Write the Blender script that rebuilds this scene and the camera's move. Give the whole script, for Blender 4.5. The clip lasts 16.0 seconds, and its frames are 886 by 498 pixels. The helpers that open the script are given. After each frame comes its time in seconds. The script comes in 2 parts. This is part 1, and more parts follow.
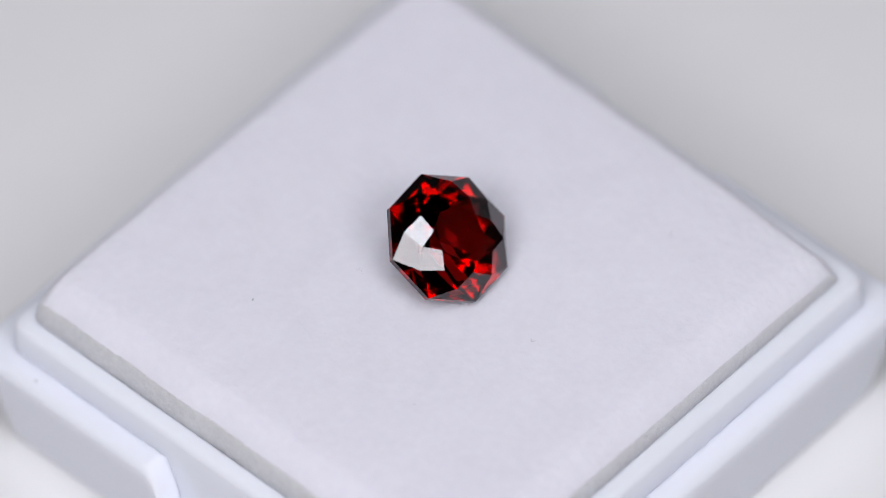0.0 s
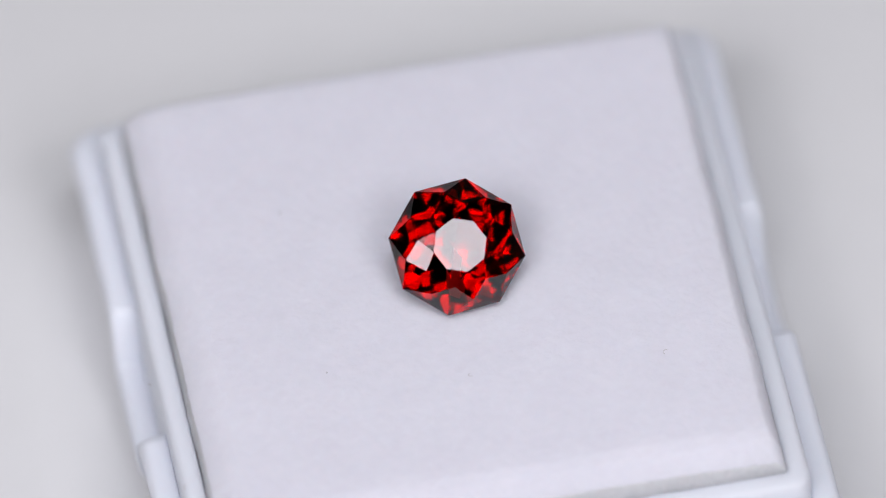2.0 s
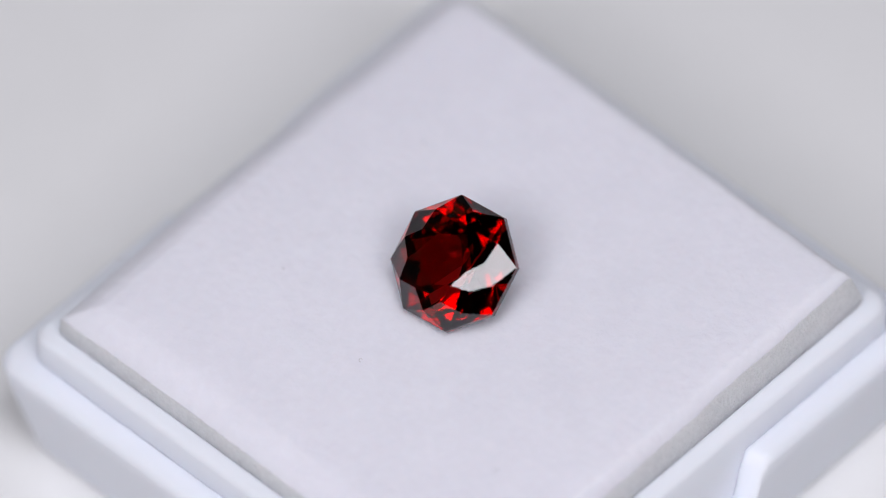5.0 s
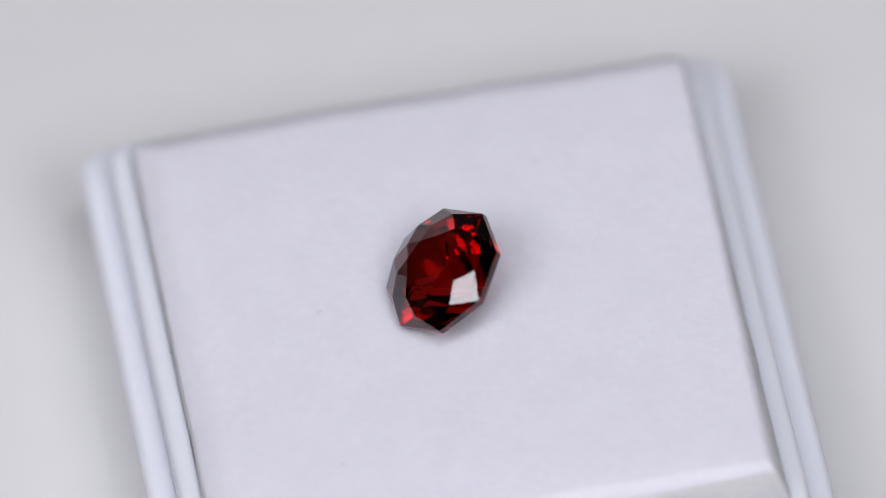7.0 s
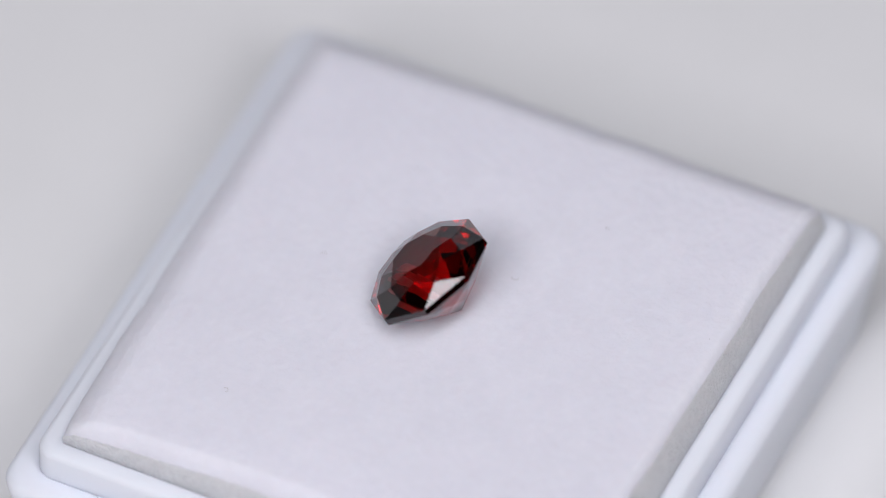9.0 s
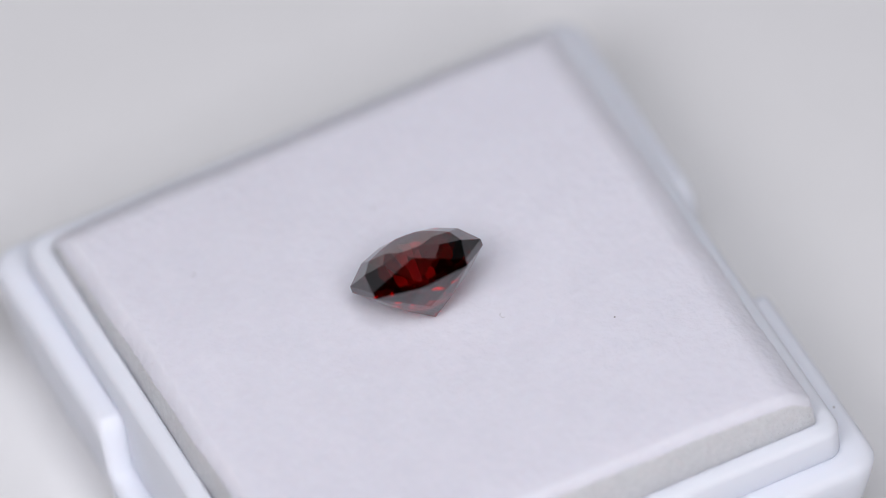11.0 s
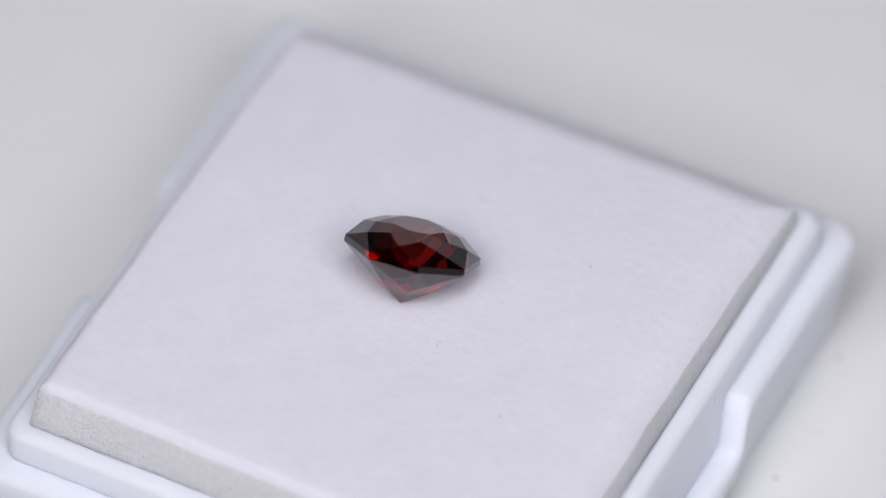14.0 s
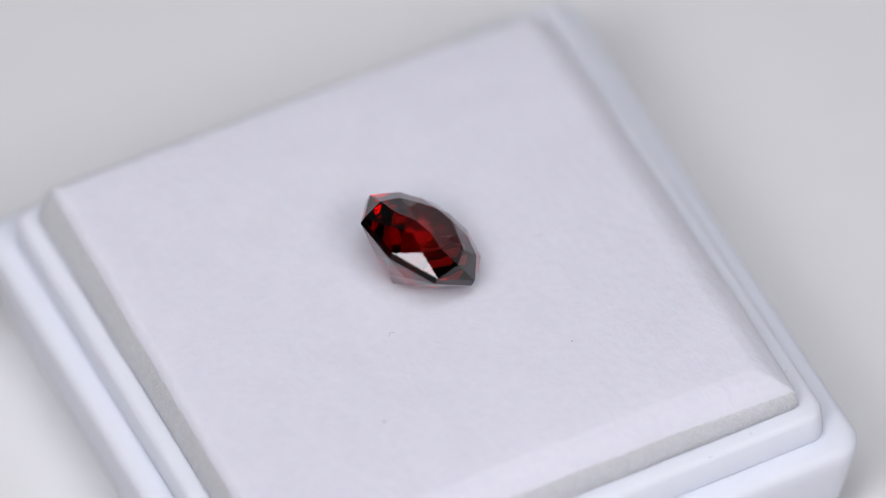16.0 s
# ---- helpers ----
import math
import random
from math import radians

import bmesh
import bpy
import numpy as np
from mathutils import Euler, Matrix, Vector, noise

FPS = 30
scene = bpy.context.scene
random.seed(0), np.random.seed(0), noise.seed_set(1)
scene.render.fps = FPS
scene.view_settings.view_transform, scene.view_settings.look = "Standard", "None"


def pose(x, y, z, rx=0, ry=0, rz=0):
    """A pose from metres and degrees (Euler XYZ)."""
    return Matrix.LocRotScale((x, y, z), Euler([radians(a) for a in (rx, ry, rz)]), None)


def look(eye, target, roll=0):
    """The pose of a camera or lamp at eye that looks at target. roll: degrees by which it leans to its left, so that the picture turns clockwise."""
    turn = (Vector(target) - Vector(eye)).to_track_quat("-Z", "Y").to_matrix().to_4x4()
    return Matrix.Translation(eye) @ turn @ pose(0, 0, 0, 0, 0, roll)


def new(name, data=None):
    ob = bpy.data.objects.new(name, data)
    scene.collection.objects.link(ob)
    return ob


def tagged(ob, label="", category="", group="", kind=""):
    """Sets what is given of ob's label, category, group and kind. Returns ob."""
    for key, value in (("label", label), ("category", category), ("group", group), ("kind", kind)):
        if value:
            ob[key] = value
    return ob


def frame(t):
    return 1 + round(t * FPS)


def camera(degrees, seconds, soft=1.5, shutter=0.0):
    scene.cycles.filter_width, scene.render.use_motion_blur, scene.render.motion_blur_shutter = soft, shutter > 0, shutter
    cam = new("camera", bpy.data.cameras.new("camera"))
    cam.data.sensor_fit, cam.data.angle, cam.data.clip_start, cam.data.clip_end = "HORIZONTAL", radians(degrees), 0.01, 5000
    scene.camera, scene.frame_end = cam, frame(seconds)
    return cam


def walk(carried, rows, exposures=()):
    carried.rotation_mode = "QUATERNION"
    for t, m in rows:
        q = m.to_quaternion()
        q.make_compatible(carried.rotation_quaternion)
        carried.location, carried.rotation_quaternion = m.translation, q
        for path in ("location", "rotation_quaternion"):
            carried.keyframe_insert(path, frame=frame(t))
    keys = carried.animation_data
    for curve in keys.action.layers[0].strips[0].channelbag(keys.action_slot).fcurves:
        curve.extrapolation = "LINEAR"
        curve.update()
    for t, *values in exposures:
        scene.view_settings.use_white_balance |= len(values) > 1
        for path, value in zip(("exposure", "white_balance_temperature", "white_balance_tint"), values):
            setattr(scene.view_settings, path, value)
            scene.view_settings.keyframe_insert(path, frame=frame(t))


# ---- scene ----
U = 0.03  # one fitted unit, half of the box is about half a unit

TURN = 18.209      # turntable speed, degrees a second, clockwise from above
SQUARE = 2.7       # time at which the box's own frame lies along the world's axes
GROUND = -0.488    # platter top in fitted units, put at z = 0
TILT = 50.268


def Z(z):
    """Height in metres over the platter of a fitted height."""
    return (z - GROUND) * U


# ---- camera ----
cam = camera(2 * math.degrees(math.atan(784 / 25000)), 16.0, soft=0.8)
target = Vector((0.0147 * U, 0, Z(0)))
eye = target + Vector((0, -math.cos(radians(TILT)), math.sin(radians(TILT)))) * 25 * U
walk(cam, [(0.0, look(eye, target, -2.81)), (16.0, look(eye, target, -2.81))], [(0.0, 0.36), (16.0, 0.36)])
cam.data.dof.use_dof = True
cam.data.dof.focus_distance = 25.0 * U
cam.data.dof.aperture_fstop = 13.5

# ---- light ----
world = bpy.data.worlds.new("studio")
world.use_nodes = True
world.node_tree.nodes["Background"].inputs["Color"].default_value = (0.9, 0.95, 1.0, 1)
world.node_tree.nodes["Background"].inputs["Strength"].default_value = 0.01
scene.world = world
STONE = Vector((0.04 * U, 0.0, Z(-0.06)))


def softbox(name, az, el, wide, high, power, color, away=0.6, roll=0):
    """A rectangular studio light seen from the stone at an azimuth (0: over the camera, + to its right) and an elevation."""
    a, e = radians(az), radians(el)
    lamp = bpy.data.lights.new(name, "AREA")
    lamp.shape, lamp.size, lamp.size_y = "RECTANGLE", wide, high
    lamp.energy, lamp.color = power, color
    ob = new(name, lamp)
    place = STONE + Vector((math.sin(a) * math.cos(e), -math.cos(a) * math.cos(e), math.sin(e))) * away
    ob.matrix_world = look(place, STONE, roll)
    return ob


softbox("softbox_left", -32, 48.4, 0.24, 0.235, 1.03, (0.96, 0.935, 1.0), roll=8)
softbox("softbox_right", 28.5, 48.6, 0.20, 0.222, 0.83, (0.96, 0.935, 1.0), roll=-8)
softbox("softbox_top", 3.0, 70.6, 0.30, 0.095, 1.05, (0.895, 0.91, 1.0), roll=27)


# ---- materials ----
def material(name, color, rough=0.5, **values):
    m = bpy.data.materials.new(name)
    m.use_nodes = True
    b = m.node_tree.nodes["Principled BSDF"]
    b.inputs["Base Color"].default_value = (*color, 1)
    b.inputs["Roughness"].default_value = rough
    for key, value in values.items():
        b.inputs[key.replace("_", " ")].default_value = value
    return m


def grain(m, coarse, fine, dark, light, bump, distance):
    """Two scales of mottling in the colour and a fine relief, in object space."""
    n, l = m.node_tree.nodes, m.node_tree.links
    b = n["Principled BSDF"]
    at = n.new("ShaderNodeTexCoord")
    one, two = n.new("ShaderNodeTexNoise"), n.new("ShaderNodeTexNoise")
    one.inputs["Scale"].default_value, two.inputs["Scale"].default_value = coarse, fine
    one.inputs["Detail"].default_value, two.inputs["Detail"].default_value = 3, 4
    both = n.new("ShaderNodeMath")
    both.operation = "ADD"
    half = n.new("ShaderNodeMath")
    half.operation, half.inputs[1].default_value = "MULTIPLY", 0.5
    ramp = n.new("ShaderNodeMix")
    ramp.data_type = "RGBA"
    ramp.inputs["A"].default_value, ramp.inputs["B"].default_value = (*dark, 1), (*light, 1)
    relief = n.new("ShaderNodeBump")
    relief.inputs["Strength"].default_value, relief.inputs["Distance"].default_value = bump, distance
    for t in (one, two):
        l.new(at.outputs["Object"], t.inputs["Vector"])
    l.new(one.outputs["Fac"], both.inputs[0])
    l.new(two.outputs["Fac"], both.inputs[1])
    l.new(both.outputs[0], half.inputs[0])
    l.new(half.outputs[0], ramp.inputs["Factor"])
    l.new(ramp.outputs["Result"], b.inputs["Base Color"])
    l.new(two.outputs["Fac"], relief.inputs["Height"])
    l.new(relief.outputs["Normal"], b.inputs["Normal"])
    return m


foam_top = grain(material("foam_top", (0.8, 0.79, 0.83), 0.95, Subsurface_Weight=0.7, Subsurface_Scale=0.0018), 420, 1900, (0.765, 0.755, 0.815), (0.885, 0.875, 0.94), 0.5, 0.0002)
foam_cut = grain(material("foam_cut", (0.7, 0.7, 0.69), 0.95, Subsurface_Weight=0.6, Subsurface_Scale=0.002), 2600, 6500, (0.70, 0.70, 0.705), (1.0, 1.0, 1.0), 1.0, 0.0003)
plastic = grain(material("white_plastic", (0.80, 0.81, 0.87), 0.5, Specular_IOR_Level=0.35, Subsurface_Weight=0.6, Subsurface_Scale=0.0015), 60, 700, (0.825, 0.85, 0.935), (0.855, 0.88, 0.965), 0.03, 0.0001)
for m in (foam_top, foam_cut, plastic):
    m.node_tree.nodes["Principled BSDF"].inputs["Subsurface Radius"].default_value = (1.0, 0.93, 0.93)
platter_paint = grain(material("platter_white", (0.74, 0.74, 0.75), 0.45), 25, 300, (0.80, 0.797, 0.785), (0.86, 0.857, 0.845), 0.03, 0.0001)
wall_paint = grain(material("studio_wall", (0.27, 0.27, 0.27), 0.9), 4, 60, (0.24, 0.24, 0.245), (0.29, 0.29, 0.295), 0.05, 0.001)
# white of the added fill panel behind the box
reflector_white = grain(material("reflector_white", (0.85, 0.85, 0.87), 0.9), 4, 60, (0.82, 0.83, 0.86), (0.88, 0.89, 0.92), 0.05, 0.001)
# near-black for unseen surfaces, added so the stone's facets reflect dark
unseen_dark_lining = grain(material("unseen_dark_lining", (0.05, 0.05, 0.05), 0.95), 4, 900, (0.03, 0.03, 0.03), (0.06, 0.06, 0.06), 0.2, 0.001)
lint = material("lint", (0.55, 0.53, 0.53), 0.9)
soot = material("dark_speck", (0.12, 0.11, 0.12), 0.9)
haze = material("grey_speck", (0.45, 0.44, 0.45), 0.9)


def make_garnet():
    """Clear deep red stone: white surface gloss, red in what passes through it and in what is turned back inside."""
    m = bpy.data.materials.new("red_garnet")
    m.use_nodes = True
    n, l = m.node_tree.nodes, m.node_tree.links
    n.clear()
    out, mix, facing = n.new("ShaderNodeOutputMaterial"), n.new("ShaderNodeMixShader"), n.new("ShaderNodeFresnel")
    through_it, gloss, tint = n.new("ShaderNodeBsdfRefraction"), n.new("ShaderNodeBsdfGlossy"), n.new("ShaderNodeValToRGB")
    facing.inputs["IOR"].default_value = through_it.inputs["IOR"].default_value = 1.77
    through_it.inputs["Color"].default_value = (0.53, 0.036, 0.037, 1)
    through_it.inputs["Roughness"].default_value = gloss.inputs["Roughness"].default_value = 0.0
    tint.color_ramp.elements[0].position, tint.color_ramp.elements[0].color = 0.75, (1, 1, 1, 1)
    tint.color_ramp.elements[1].position, tint.color_ramp.elements[1].color = 0.98, (0.62, 0.05, 0.055, 1)
    l.new(facing.outputs["Fac"], mix.inputs["Fac"])
    l.new(facing.outputs["Fac"], tint.inputs["Fac"])
    l.new(tint.outputs["Color"], gloss.inputs["Color"])
    l.new(through_it.outputs["BSDF"], mix.inputs[1])
    l.new(gloss.outputs["BSDF"], mix.inputs[2])
    l.new(mix.outputs["Shader"], out.inputs["Surface"])
    return m


garnet = make_garnet()
inclusion = material("pale_inclusion", (0.9, 0.82, 0.7), 0.3, Metallic=0.6)


def mesh(name, verts, faces, mats, smooth=False):
    me = bpy.data.meshes.new(name)
    me.from_pydata(verts, [], faces)
    bm = bmesh.new()
    bm.from_mesh(me)
    bmesh.ops.recalc_face_normals(bm, faces=bm.faces)
    bm.to_mesh(me)
    bm.free()
    for m in mats:
        me.materials.append(m)
    if smooth:
        me.polygons.foreach_set("use_smooth", [True] * len(me.polygons))
    return me


def part(name, me, parent, label=""):
    ob = new(name, me)
    ob.parent = parent
    return tagged(ob, label)


# ---- unseen room added round the turntable to shape the light ----
def slab(name, x0, y0, z0, x1, y1, z1, paint=wall_paint):
    v = [(x, y, z) for z in (z0, z1) for y in (y0, y1) for x in (x0, x1)]
    f = [(0, 1, 3, 2), (4, 5, 7, 6), (0, 1, 5, 4), (2, 3, 7, 6), (0, 2, 6, 4), (1, 3, 7, 5)]
    return tagged(new(name, mesh(name, v, f, [paint])), kind="structure")


# grey slabs give bounce light, near-black ones keep facet reflections dark
slab("floor", -1.5, -1.5, -0.09, 1.5, 0.42, -0.012)
slab("unseen_ceiling", -1.5, -1.5, 1.6, 1.5, 0.42, 1.7, unseen_dark_lining)
slab("unseen_wall_north", -1.6, 0.42, -0.09, 1.6, 0.52, 1.7, unseen_dark_lining)
# out-of-view white panel, added to bounce light onto the box's far sides
slab("fill_reflector", -0.7, 0.40, -0.012, 0.7, 0.416, 0.18, reflector_white)
slab("unseen_wall_south", -1.6, -1.6, -0.09, 1.6, -1.5, 1.7, unseen_dark_lining)
slab("unseen_wall_west", -1.6, -1.5, -0.09, -1.5, 0.42, 1.7)
slab("unseen_wall_east", 1.5, -1.5, -0.09, 1.6, 0.42, 1.7)


def make_turntable():
    """A round white platter with a rolled edge."""
    n, rings = 128, [(0.0001, -0.012), (0.12, -0.012), (0.1235, -0.010), (0.1245, -0.006), (0.1235, -0.0015), (0.122, 0.0), (0.06, 0.0), (0.0001, 0.0)]
    v = [(r * math.cos(2 * math.pi * i / n), r * math.sin(2 * math.pi * i / n), z) for r, z in rings for i in range(n)]
    f = [(k * n + i, k * n + (i + 1) % n, (k + 1) * n + (i + 1) % n, (k + 1) * n + i) for k in range(len(rings) - 1) for i in range(n)]
    ob = new("turntable", mesh("turntable", v, f, [platter_paint]))
    return tagged(ob, "round white turntable platter with faint specks", "turntable")


# ---- gem box ----
BOX = Matrix.Translation((0.0316 * U, 0.0260 * U, 0)) @ pose(0, 0, 0, 0, 0, -3.93)
RIM, LEDGE = -0.187, -0.250


def notch(x, y):
    """How far the ledge dips for the thumb cut in the middle of two opposite sides."""
    if abs(y) > 0.4 or abs(x) < 0.4:
        return 0.0
    s = max(0.0, min(1.0, (0.146 - abs(y - 0.008)) / 0.042))
    return 0.105 * s * s * (3 - 2 * s)


def square_ring(half, radius, z, cut=False, steps=60, corner=9):
    """Points of a rounded square, anticlockwise from its lower right corner."""
    out = []
    inner = half - radius
    for q, (sx, sy) in enumerate(((1, -1), (1, 1), (-1, 1), (-1, -1))):
        for i in range(corner):
            a = radians(-90 + 90 * q + 90 * i / (corner - 1))
            out.append((sx * inner + radius * math.cos(a), sy * inner + radius * math.sin(a)))
        ax, ay = out[-1]
        tx, ty = ((1, 1), (-1, 1), (-1, -1), (1, -1))[q]
        a = radians(90 * q)
        bx, by = tx * inner + radius * math.cos(a), ty * inner + radius * math.sin(a)
        out += [(ax + (bx - ax) * i / steps, ay + (by - ay) * i / steps) for i in range(1, steps)]
    pts = []
    for x, y in out:
        zz = z
        if cut:
            zz = min(z, max(LEDGE - notch(x, y) + (z - LEDGE), GROUND + 0.06)) if notch(x, y) else z
        pts.append(BOX @ Vector((x * U, y * U, Z(zz))))
    return pts


def swept(name, profile, mats, floor=False):
    rings = [square_ring(*p) for p in profile]
    n = len(rings[0])
    v = [p for r in rings for p in r]
    f = [(k * n + i, k * n + (i + 1) % n, (k + 1) * n + (i + 1) % n, (k + 1) * n + i) for k in range(len(rings) - 1) for i in range(n)]
    if floor:
        f.append(tuple(range(n)))
        f.append(tuple(range(len(v) - n, len(v))))
    return mesh(name, v, f, mats, True)


def arc(cx, cz, r, a0, a1, corner, cut, n=5):
    """A rounded edge of a profile: half-size and height along a quarter circle."""
    return [(cx + r * math.cos(radians(a0 + (a1 - a0) * i / (n - 1))), corner, cz + r * math.sin(radians(a0 + (a1 - a0) * i / (n - 1))), cut) for i in range(n)]


def make_gem_box():
    box = new("gem_box")
    tagged(box, "shallow square white plastic gem box, stepped rim, thumb notches, lid off", "box")
    rim = [(0.506, 0.008, GROUND + 0.06, False), (0.506, 0.008, RIM - 0.012, False)]
    rim += arc(0.516, RIM - 0.010, 0.010, 180, 90, 0.012, False)
    rim += arc(0.531, RIM - 0.014, 0.014, 90, 8, 0.036, False)
    rim += [(0.5475, 0.03, LEDGE - 0.10, False), (0.5475, 0.03, GROUND + 0.06, False)]
    part("inner_rim", swept("inner_rim", rim, [plastic]), box, "raised inner rim that held the lid")
    tray = [(0.50, 0.03, GROUND + 0.045, False), (0.542, 0.03, GROUND + 0.05, False), (0.5425, 0.03, LEDGE - 0.004, True), (0.552, 0.034, LEDGE, True)]
    tray += arc(0.578, LEDGE - 0.018, 0.018, 90, 6, 0.052, True, 6)
    tray += [(0.592, 0.052, LEDGE - 0.05, True), (0.568, 0.050, GROUND + 0.045, False)]
    tray += arc(0.551, GROUND + 0.010, 0.010, 0, -90, 0.045, False)
    tray += [(0.40, 0.03, GROUND, False)]
    part("tray", swept("tray", tray, [plastic], True), box, "white tray with a flat outer ledge")
    return box


# ---- foam ----
FOAM = -0.0945


def foam_height(x, y):
    """Height of the foam over the box frame: flat, with pressed-down shoulders along its edges."""
    drop = 0.0
    for d, wide, deep in ((x + 0.5, 0.043, 0.026), (y + 0.5, 0.043, 0.027), (0.5 - x, 0.022, 0.014 * min(1, max(0, 0.5 - y) / 0.6)), (0.5 - y, 0.010, 0.003)):
        s = max(0.0, 1 - max(d, 0) / wide)
        drop = max(drop, deep * s + 0.0030 * math.exp(-((d - wide) / 0.006) ** 2) * (wide > 0.03))
    lean = max(0.0, min(1.0, (-0.08 - y) / 0.42))
    drop += (0.020 + 0.013 * min(1.0, 1.6 * (x + 0.5))) * lean ** 1.5
    for d, deep in ((x + 0.5, 0.012), (0.5 - x, 0.012 * min(1, max(0, 0.5 - y) / 0.6))):
        drop += deep * max(0.0, 1 - d / 0.25) ** 2
    near = min(0.5 - x, 0.5 - y)
    drop += 0.014 * max(0.0, 1 - near / 0.020) ** 2
    bumps = 0.0012 * noise.noise((x * 6, y * 6, 3)) + 0.0006 * noise.noise((x * 22, y * 22, 9))
    return FOAM - drop + bumps


def make_foam():
    n = 130
    span = [math.sin((i / n - 0.5) * math.pi) * 0.38 + (i / n - 0.5) * 0.24 for i in range(n + 1)]
    verts, faces, foot, waist = [], [], [], []
    for y in span:
        for x in span:
            wx = 0.0035 * noise.noise((y * 9, 1, 0)) + 0.0022 * noise.noise((y * 55, 5, 0))
            wy = 0.0025 * noise.noise((x * 9, 2, 0)) + 0.0016 * noise.noise((x * 55, 7, 0))
            k = 2 * abs(x) if abs(x) > 0.45 else 0
            j = 2 * abs(y) if abs(y) > 0.45 else 0
            bx, by = x * 1.003 + wx * k, y * 1.006 + wy * j
            foot.append(BOX @ Vector((bx * U, by * U, Z(GROUND + 0.062))))
            ux, uy = bx * (1.007 if x > 0 else 1.008), by * (1.010 if y > 0 else 1.006)
            ux, uy = max(-0.511, min(0.511, ux)), max(-0.511, min(0.511, uy))
            waist.append(BOX @ Vector((ux * U, uy * U, Z(RIM + 0.003))))
            bx -= 0.004 * max(0.0, (x - 0.3) / 0.2) * max(0.0, min(1.0, y + 0.5))
            by -= (0.001 + 0.017 * (x + 0.5)) * max(0.0, (y - 0.3) / 0.2)
            verts.append(BOX @ Vector((bx * U, by * U, Z(foam_height(x, y)))))
    m = n + 1
    faces = [(j * m + i, j * m + i + 1, (j + 1) * m + i + 1, (j + 1) * m + i) for j in range(n) for i in range(n)]
    tops = len(faces)
    edge = list(range(m)) + [j * m + n for j in range(1, m)] + [n * m + i for i in range(n - 1, -1, -1)] + [j * m for j in range(n - 1, 0, -1)]
    lower = len(verts)
    e = len(edge)
    verts += [waist[i] for i in edge] + [foot[i] for i in edge]
    faces += [(edge[i], edge[(i + 1) % e], lower + (i + 1) % e, lower + i) for i in range(e)]
    faces += [(lower + i, lower + (i + 1) % e, lower + e + (i + 1) % e, lower + e + i) for i in range(e)]
    faces.append(tuple(range(lower + e, lower + 2 * e)))
    me = mesh("foam_insert", verts, faces, [foam_top, foam_cut])
    for p in me.polygons:
        p.material_index = 0 if p.index < tops else 1
        p.use_smooth = p.index < tops
    ob = new("foam_insert", me)
    return tagged(ob, "thick white foam pad filling the plastic box, cut edges grainy", "foam pad")


# ---- stone ----
def make_stone():
    """Eight-sided brilliant: table, stars, kites, corner kites and girdle triangles; pavilion of eight mains, sixteen halves and eight girdle triangles."""
    R, H, D, G = 0.1229, 0.0403, 0.1072, 0.012
    hs, ho = 0.03272, 0.0218
    turn = Matrix(((0.94022, 0.34056, 0.00308), (-0.27174, 0.75561, -0.59599), (-0.2053, 0.55952, 0.80299)))
    centre = Vector((0.0413, 0.0017, -0.0086))

    def ring(r, z, shift):
        return [Vector((r * math.cos(radians(45 * k + shift)), r * math.sin(radians(45 * k + shift)), z)) for k in range(8)]

    pts = ring(0.0490, H, 22.5) + ring(0.0749, hs, 0) + ring(0.0984, ho, 22.5) + ring(R, 0, 0) + ring(R, -G, 0)
    rp, zp, rq = 0.084, 0.045, 0.055
    under = (D - zp) / rp * math.cos(radians(22.5))
    pts += ring(rp, -zp, 22.5) + ring(rq, -D + under * rq, 0) + [Vector((0, 0, -D))]
    T, S, O, A, B, P, Q, C = 0, 8, 16, 24, 32, 40, 48, 56

    f = [tuple(range(8))]
    for k in range(8):
        n = (k + 1) % 8
        p = (k - 1) % 8
        f.append((T + p, T + k, S + k))
        f.append((T + k, S + k, O + k, S + n))
        f.append((S + k, O + k, A + k, O + p))
        f.append((O + k, A + k, A + n))
        f.append((A + k, A + n, B + n, B + k))
        f.append((B + k, B + n, P + k))
        f.append((Q + k, P + p, B + k))
        f.append((Q + k, B + k, P + k))
        f.append((C, Q + k, P + k, Q + n))
    verts = [turn @ v + centre for v in pts]
    me = mesh("garnet", [Vector((v.x * U, v.y * U, Z(v.z))) for v in verts], f, [garnet])
    ob = new("gemstone", me)
    for r, a, z, size in ((0.076, 112, -0.020, 0.0013), (0.071, 108, -0.024, 0.0009), (0.080, 118, -0.016, 0.0008), (0.066, 121, -0.030, 0.0007)):
        q = turn @ Vector((r * math.cos(radians(a)), r * math.sin(radians(a)), z)) + centre
        bm = bmesh.new()
        bmesh.ops.create_icosphere(bm, subdivisions=1, radius=size * U)
        for v in bm.verts:
            v.co = v.co * (0.7 + 0.6 * random.random()) + Vector((q.x * U, q.y * U, Z(q.z)))
        crumb = bpy.data.meshes.new("inclusion")
        bm.to_mesh(crumb)
        bm.free()
        crumb.materials.append(inclusion)
        part("inclusion", crumb, ob, "tiny pale inclusion inside the stone")
    return tagged(ob, "deep red octagonal faceted garnet lying tilted on foam", "gemstone")


# ---- dust ----
def make_fibre(points, width, mat):
    cu = bpy.data.curves.new("fibre", "CURVE")
    cu.dimensions, cu.bevel_depth, cu.bevel_resolution = "3D", width, 1
    sp = cu.splines.new("NURBS")
    sp.points.add(len(points) - 1)
    for q, p in zip(sp.points, points):
        q.co = (*p, 1)
    sp.use_endpoint_u, sp.order_u = True, 3
    cu.materials.append(mat)
    return tagged(new("lint_fibre", cu), "tiny curled grey lint fibre", "lint", "lint on the box")


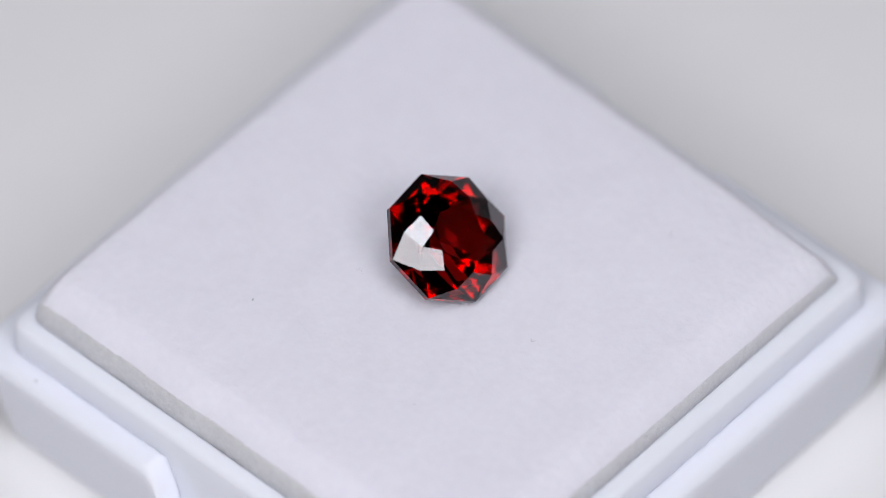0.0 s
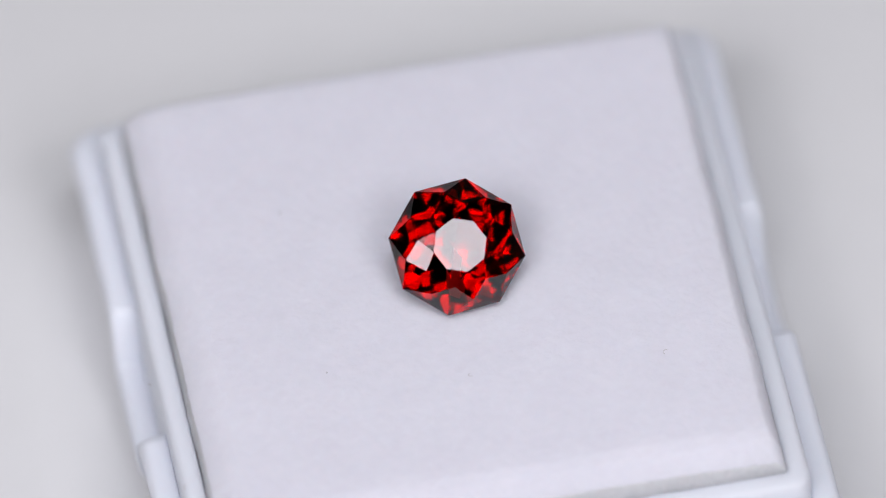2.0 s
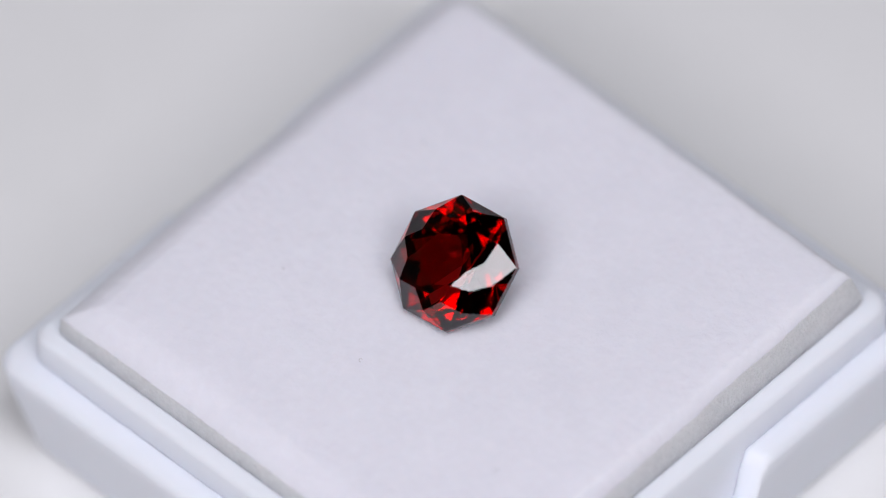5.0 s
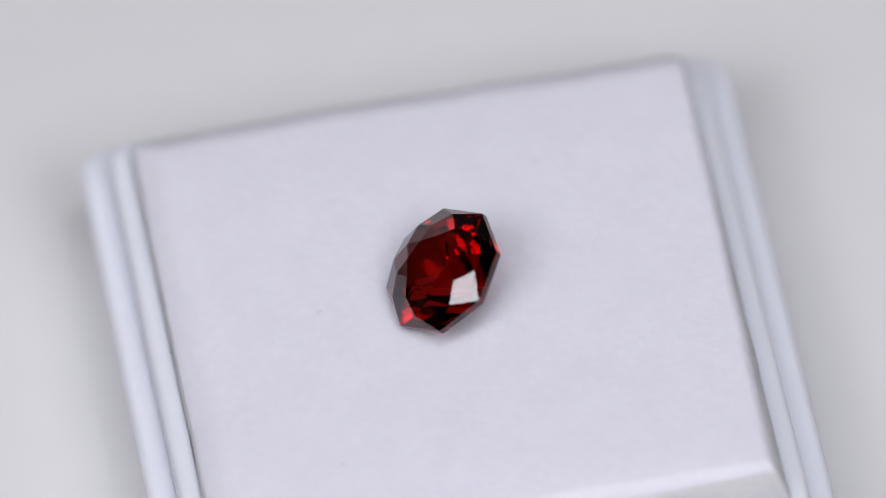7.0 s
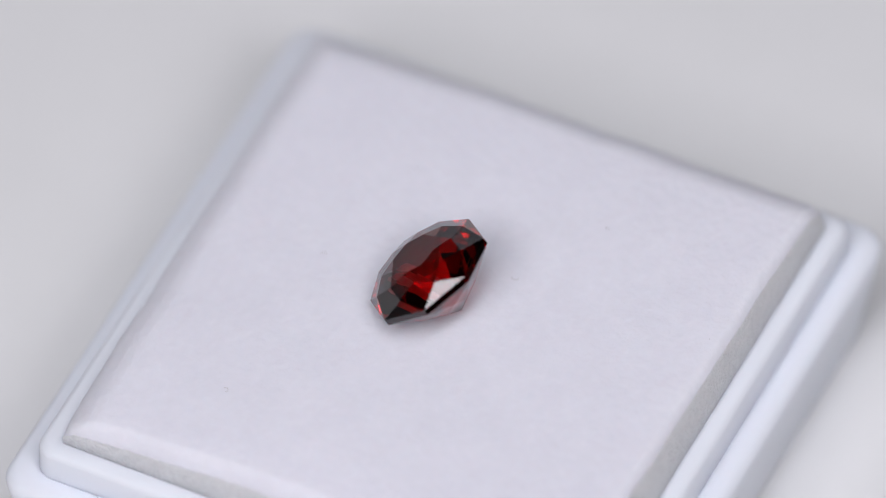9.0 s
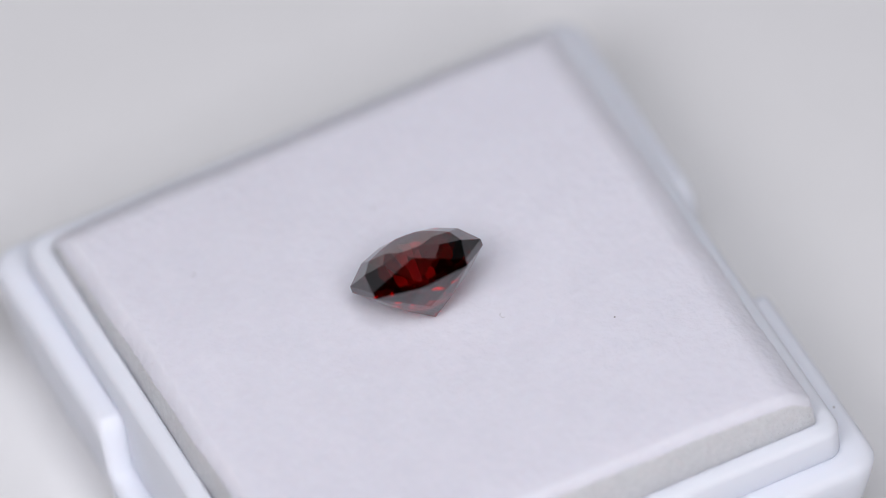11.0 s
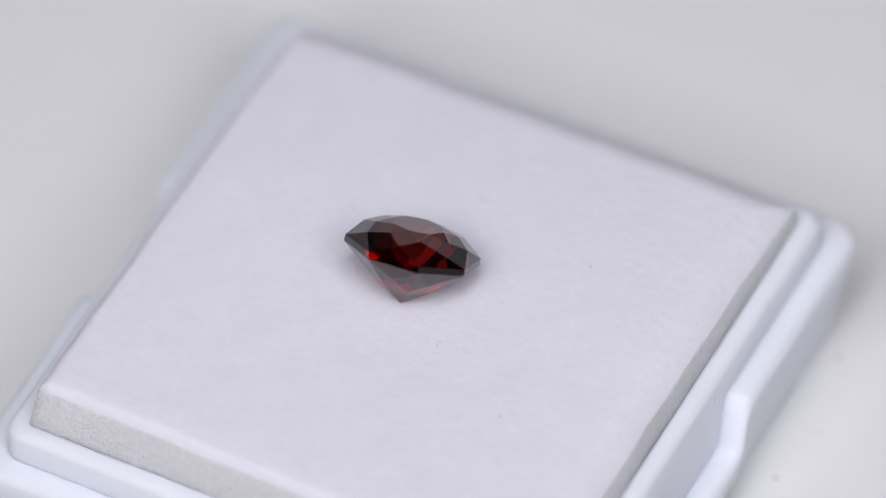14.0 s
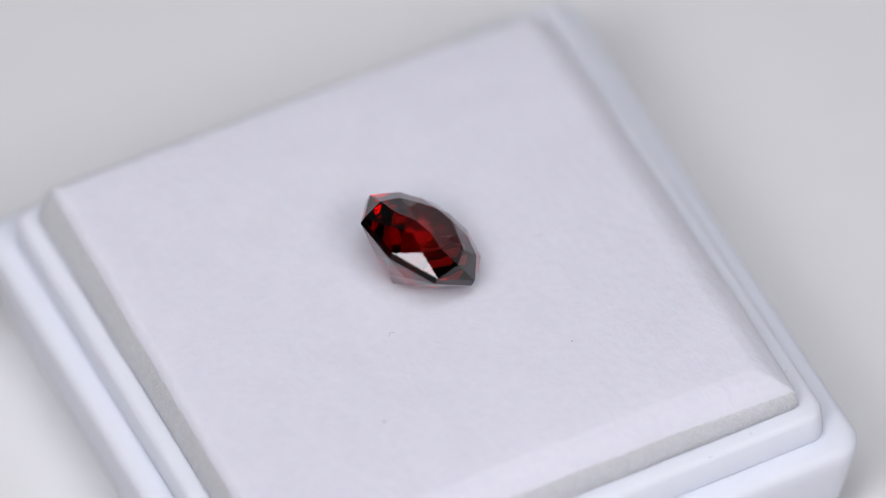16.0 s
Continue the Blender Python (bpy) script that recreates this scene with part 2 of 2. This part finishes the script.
def make_speck(x, y, z, r, mat, label):
    """A flattened uneven crumb."""
    bm = bmesh.new()
    bmesh.ops.create_icosphere(bm, subdivisions=2, radius=1.0)
    for v in bm.verts:
        v.co *= 0.8 + 0.4 * noise.noise(v.co * 1.3 + Vector((x * 900, y * 900, 0)))
        v.co = Vector((x + v.co.x * r, y + v.co.y * r, z + (v.co.z + 0.35) * r * 0.35))
    me = bpy.data.meshes.new("dust_speck")
    bm.to_mesh(me)
    bm.free()
    me.materials.append(mat)
    return tagged(new("dust_speck", me), label, "dust", "dust specks")


turntable = make_turntable()
gem_box = make_gem_box()
foam = make_foam()
stone = make_stone()
carried = [turntable, gem_box, foam, stone]


def on_foam(x, y, lift=0.0015):
    """A place on the foam under a point of the turning frame."""
    b = BOX.inverted() @ Vector((x * U, y * U, 0)) / U
    return Vector((x * U, y * U, Z(foam_height(b.x, b.y) + lift)))


def flat(x, y, z):
    return Vector((x * U, y * U, Z(z)))


def curl(base, size, turn, bend, n=6):
    """A short bent hair round a place."""
    a, p, out = radians(turn), Vector(base), []
    for i in range(n):
        out.append(p + Vector((0, 0, 0.00002 * math.sin(i))))
        p = p + Vector((math.cos(a), math.sin(a), 0)) * size / n
        a += radians(bend)
    return out


for x, y, r, m, label in ((-0.2375, -0.140, 0.0022, haze, "tiny dark crumb on the foam"), (0.187, -0.0185, 0.0013, haze, "tiny grey crumb on the foam"),
                          (-0.0564, 0.500, 0.0018, haze, "tiny grey crumb on the foam"), (-0.226, 0.236, 0.0030, haze, "faint grey crumb on the foam"),
                          (0.0044, -0.47, 0.0018, soot, "tiny dark crumb on the foam")):
    p = on_foam(x, y, -0.0006)
    carried.append(make_speck(p.x, p.y, p.z, r * U, m, label))
for x, y, z, r, m, label in ((-0.5102, 0.5112, LEDGE, 0.0028, haze, "small grey speck on the box ledge"), (-0.599, -0.408, GROUND, 0.0055, haze, "grey speck on the white platter"),
                             (-0.602, -0.107, GROUND, 0.005, haze, "grey speck on the white platter"), (-0.634, -0.230, GROUND, 0.003, haze, "faint grey speck on the white platter")):
    p = flat(x, y, z)
    carried.append(make_speck(p.x, p.y, p.z - 0.00001, r * U, m, label))
for p, size, turn, bend in ((on_foam(0.0078, -0.2178), 0.020, 200, -48), (on_foam(-0.4587, -0.4515), 0.009, 80, 12), (on_foam(-0.061, 0.120), 0.022, 30, 35),
                            (on_foam(-0.0131, -0.486), 0.010, 100, 30), (flat(-0.529, -0.256, RIM + 0.0008), 0.016, 120, -22),
                            (flat(-0.518, -0.338, RIM + 0.0008), 0.008, 150, 20), (flat(-0.531, -0.012, RIM + 0.0008), 0.012, 70, 25), (on_foam(0.356, -0.2555), 0.022, 140, 40)):
    carried.append(make_fibre(curl(p, size * U, turn, bend), 0.00045 * U, lint))


def motions():
    """Everything on the platter turns with it at one steady speed."""
    rows = [(i / 10, pose(0, 0, 0, 0, 0, -TURN * (i / 10 - SQUARE))) for i in range(161)]
    for ob in carried:
        walk(ob, rows)


motions()
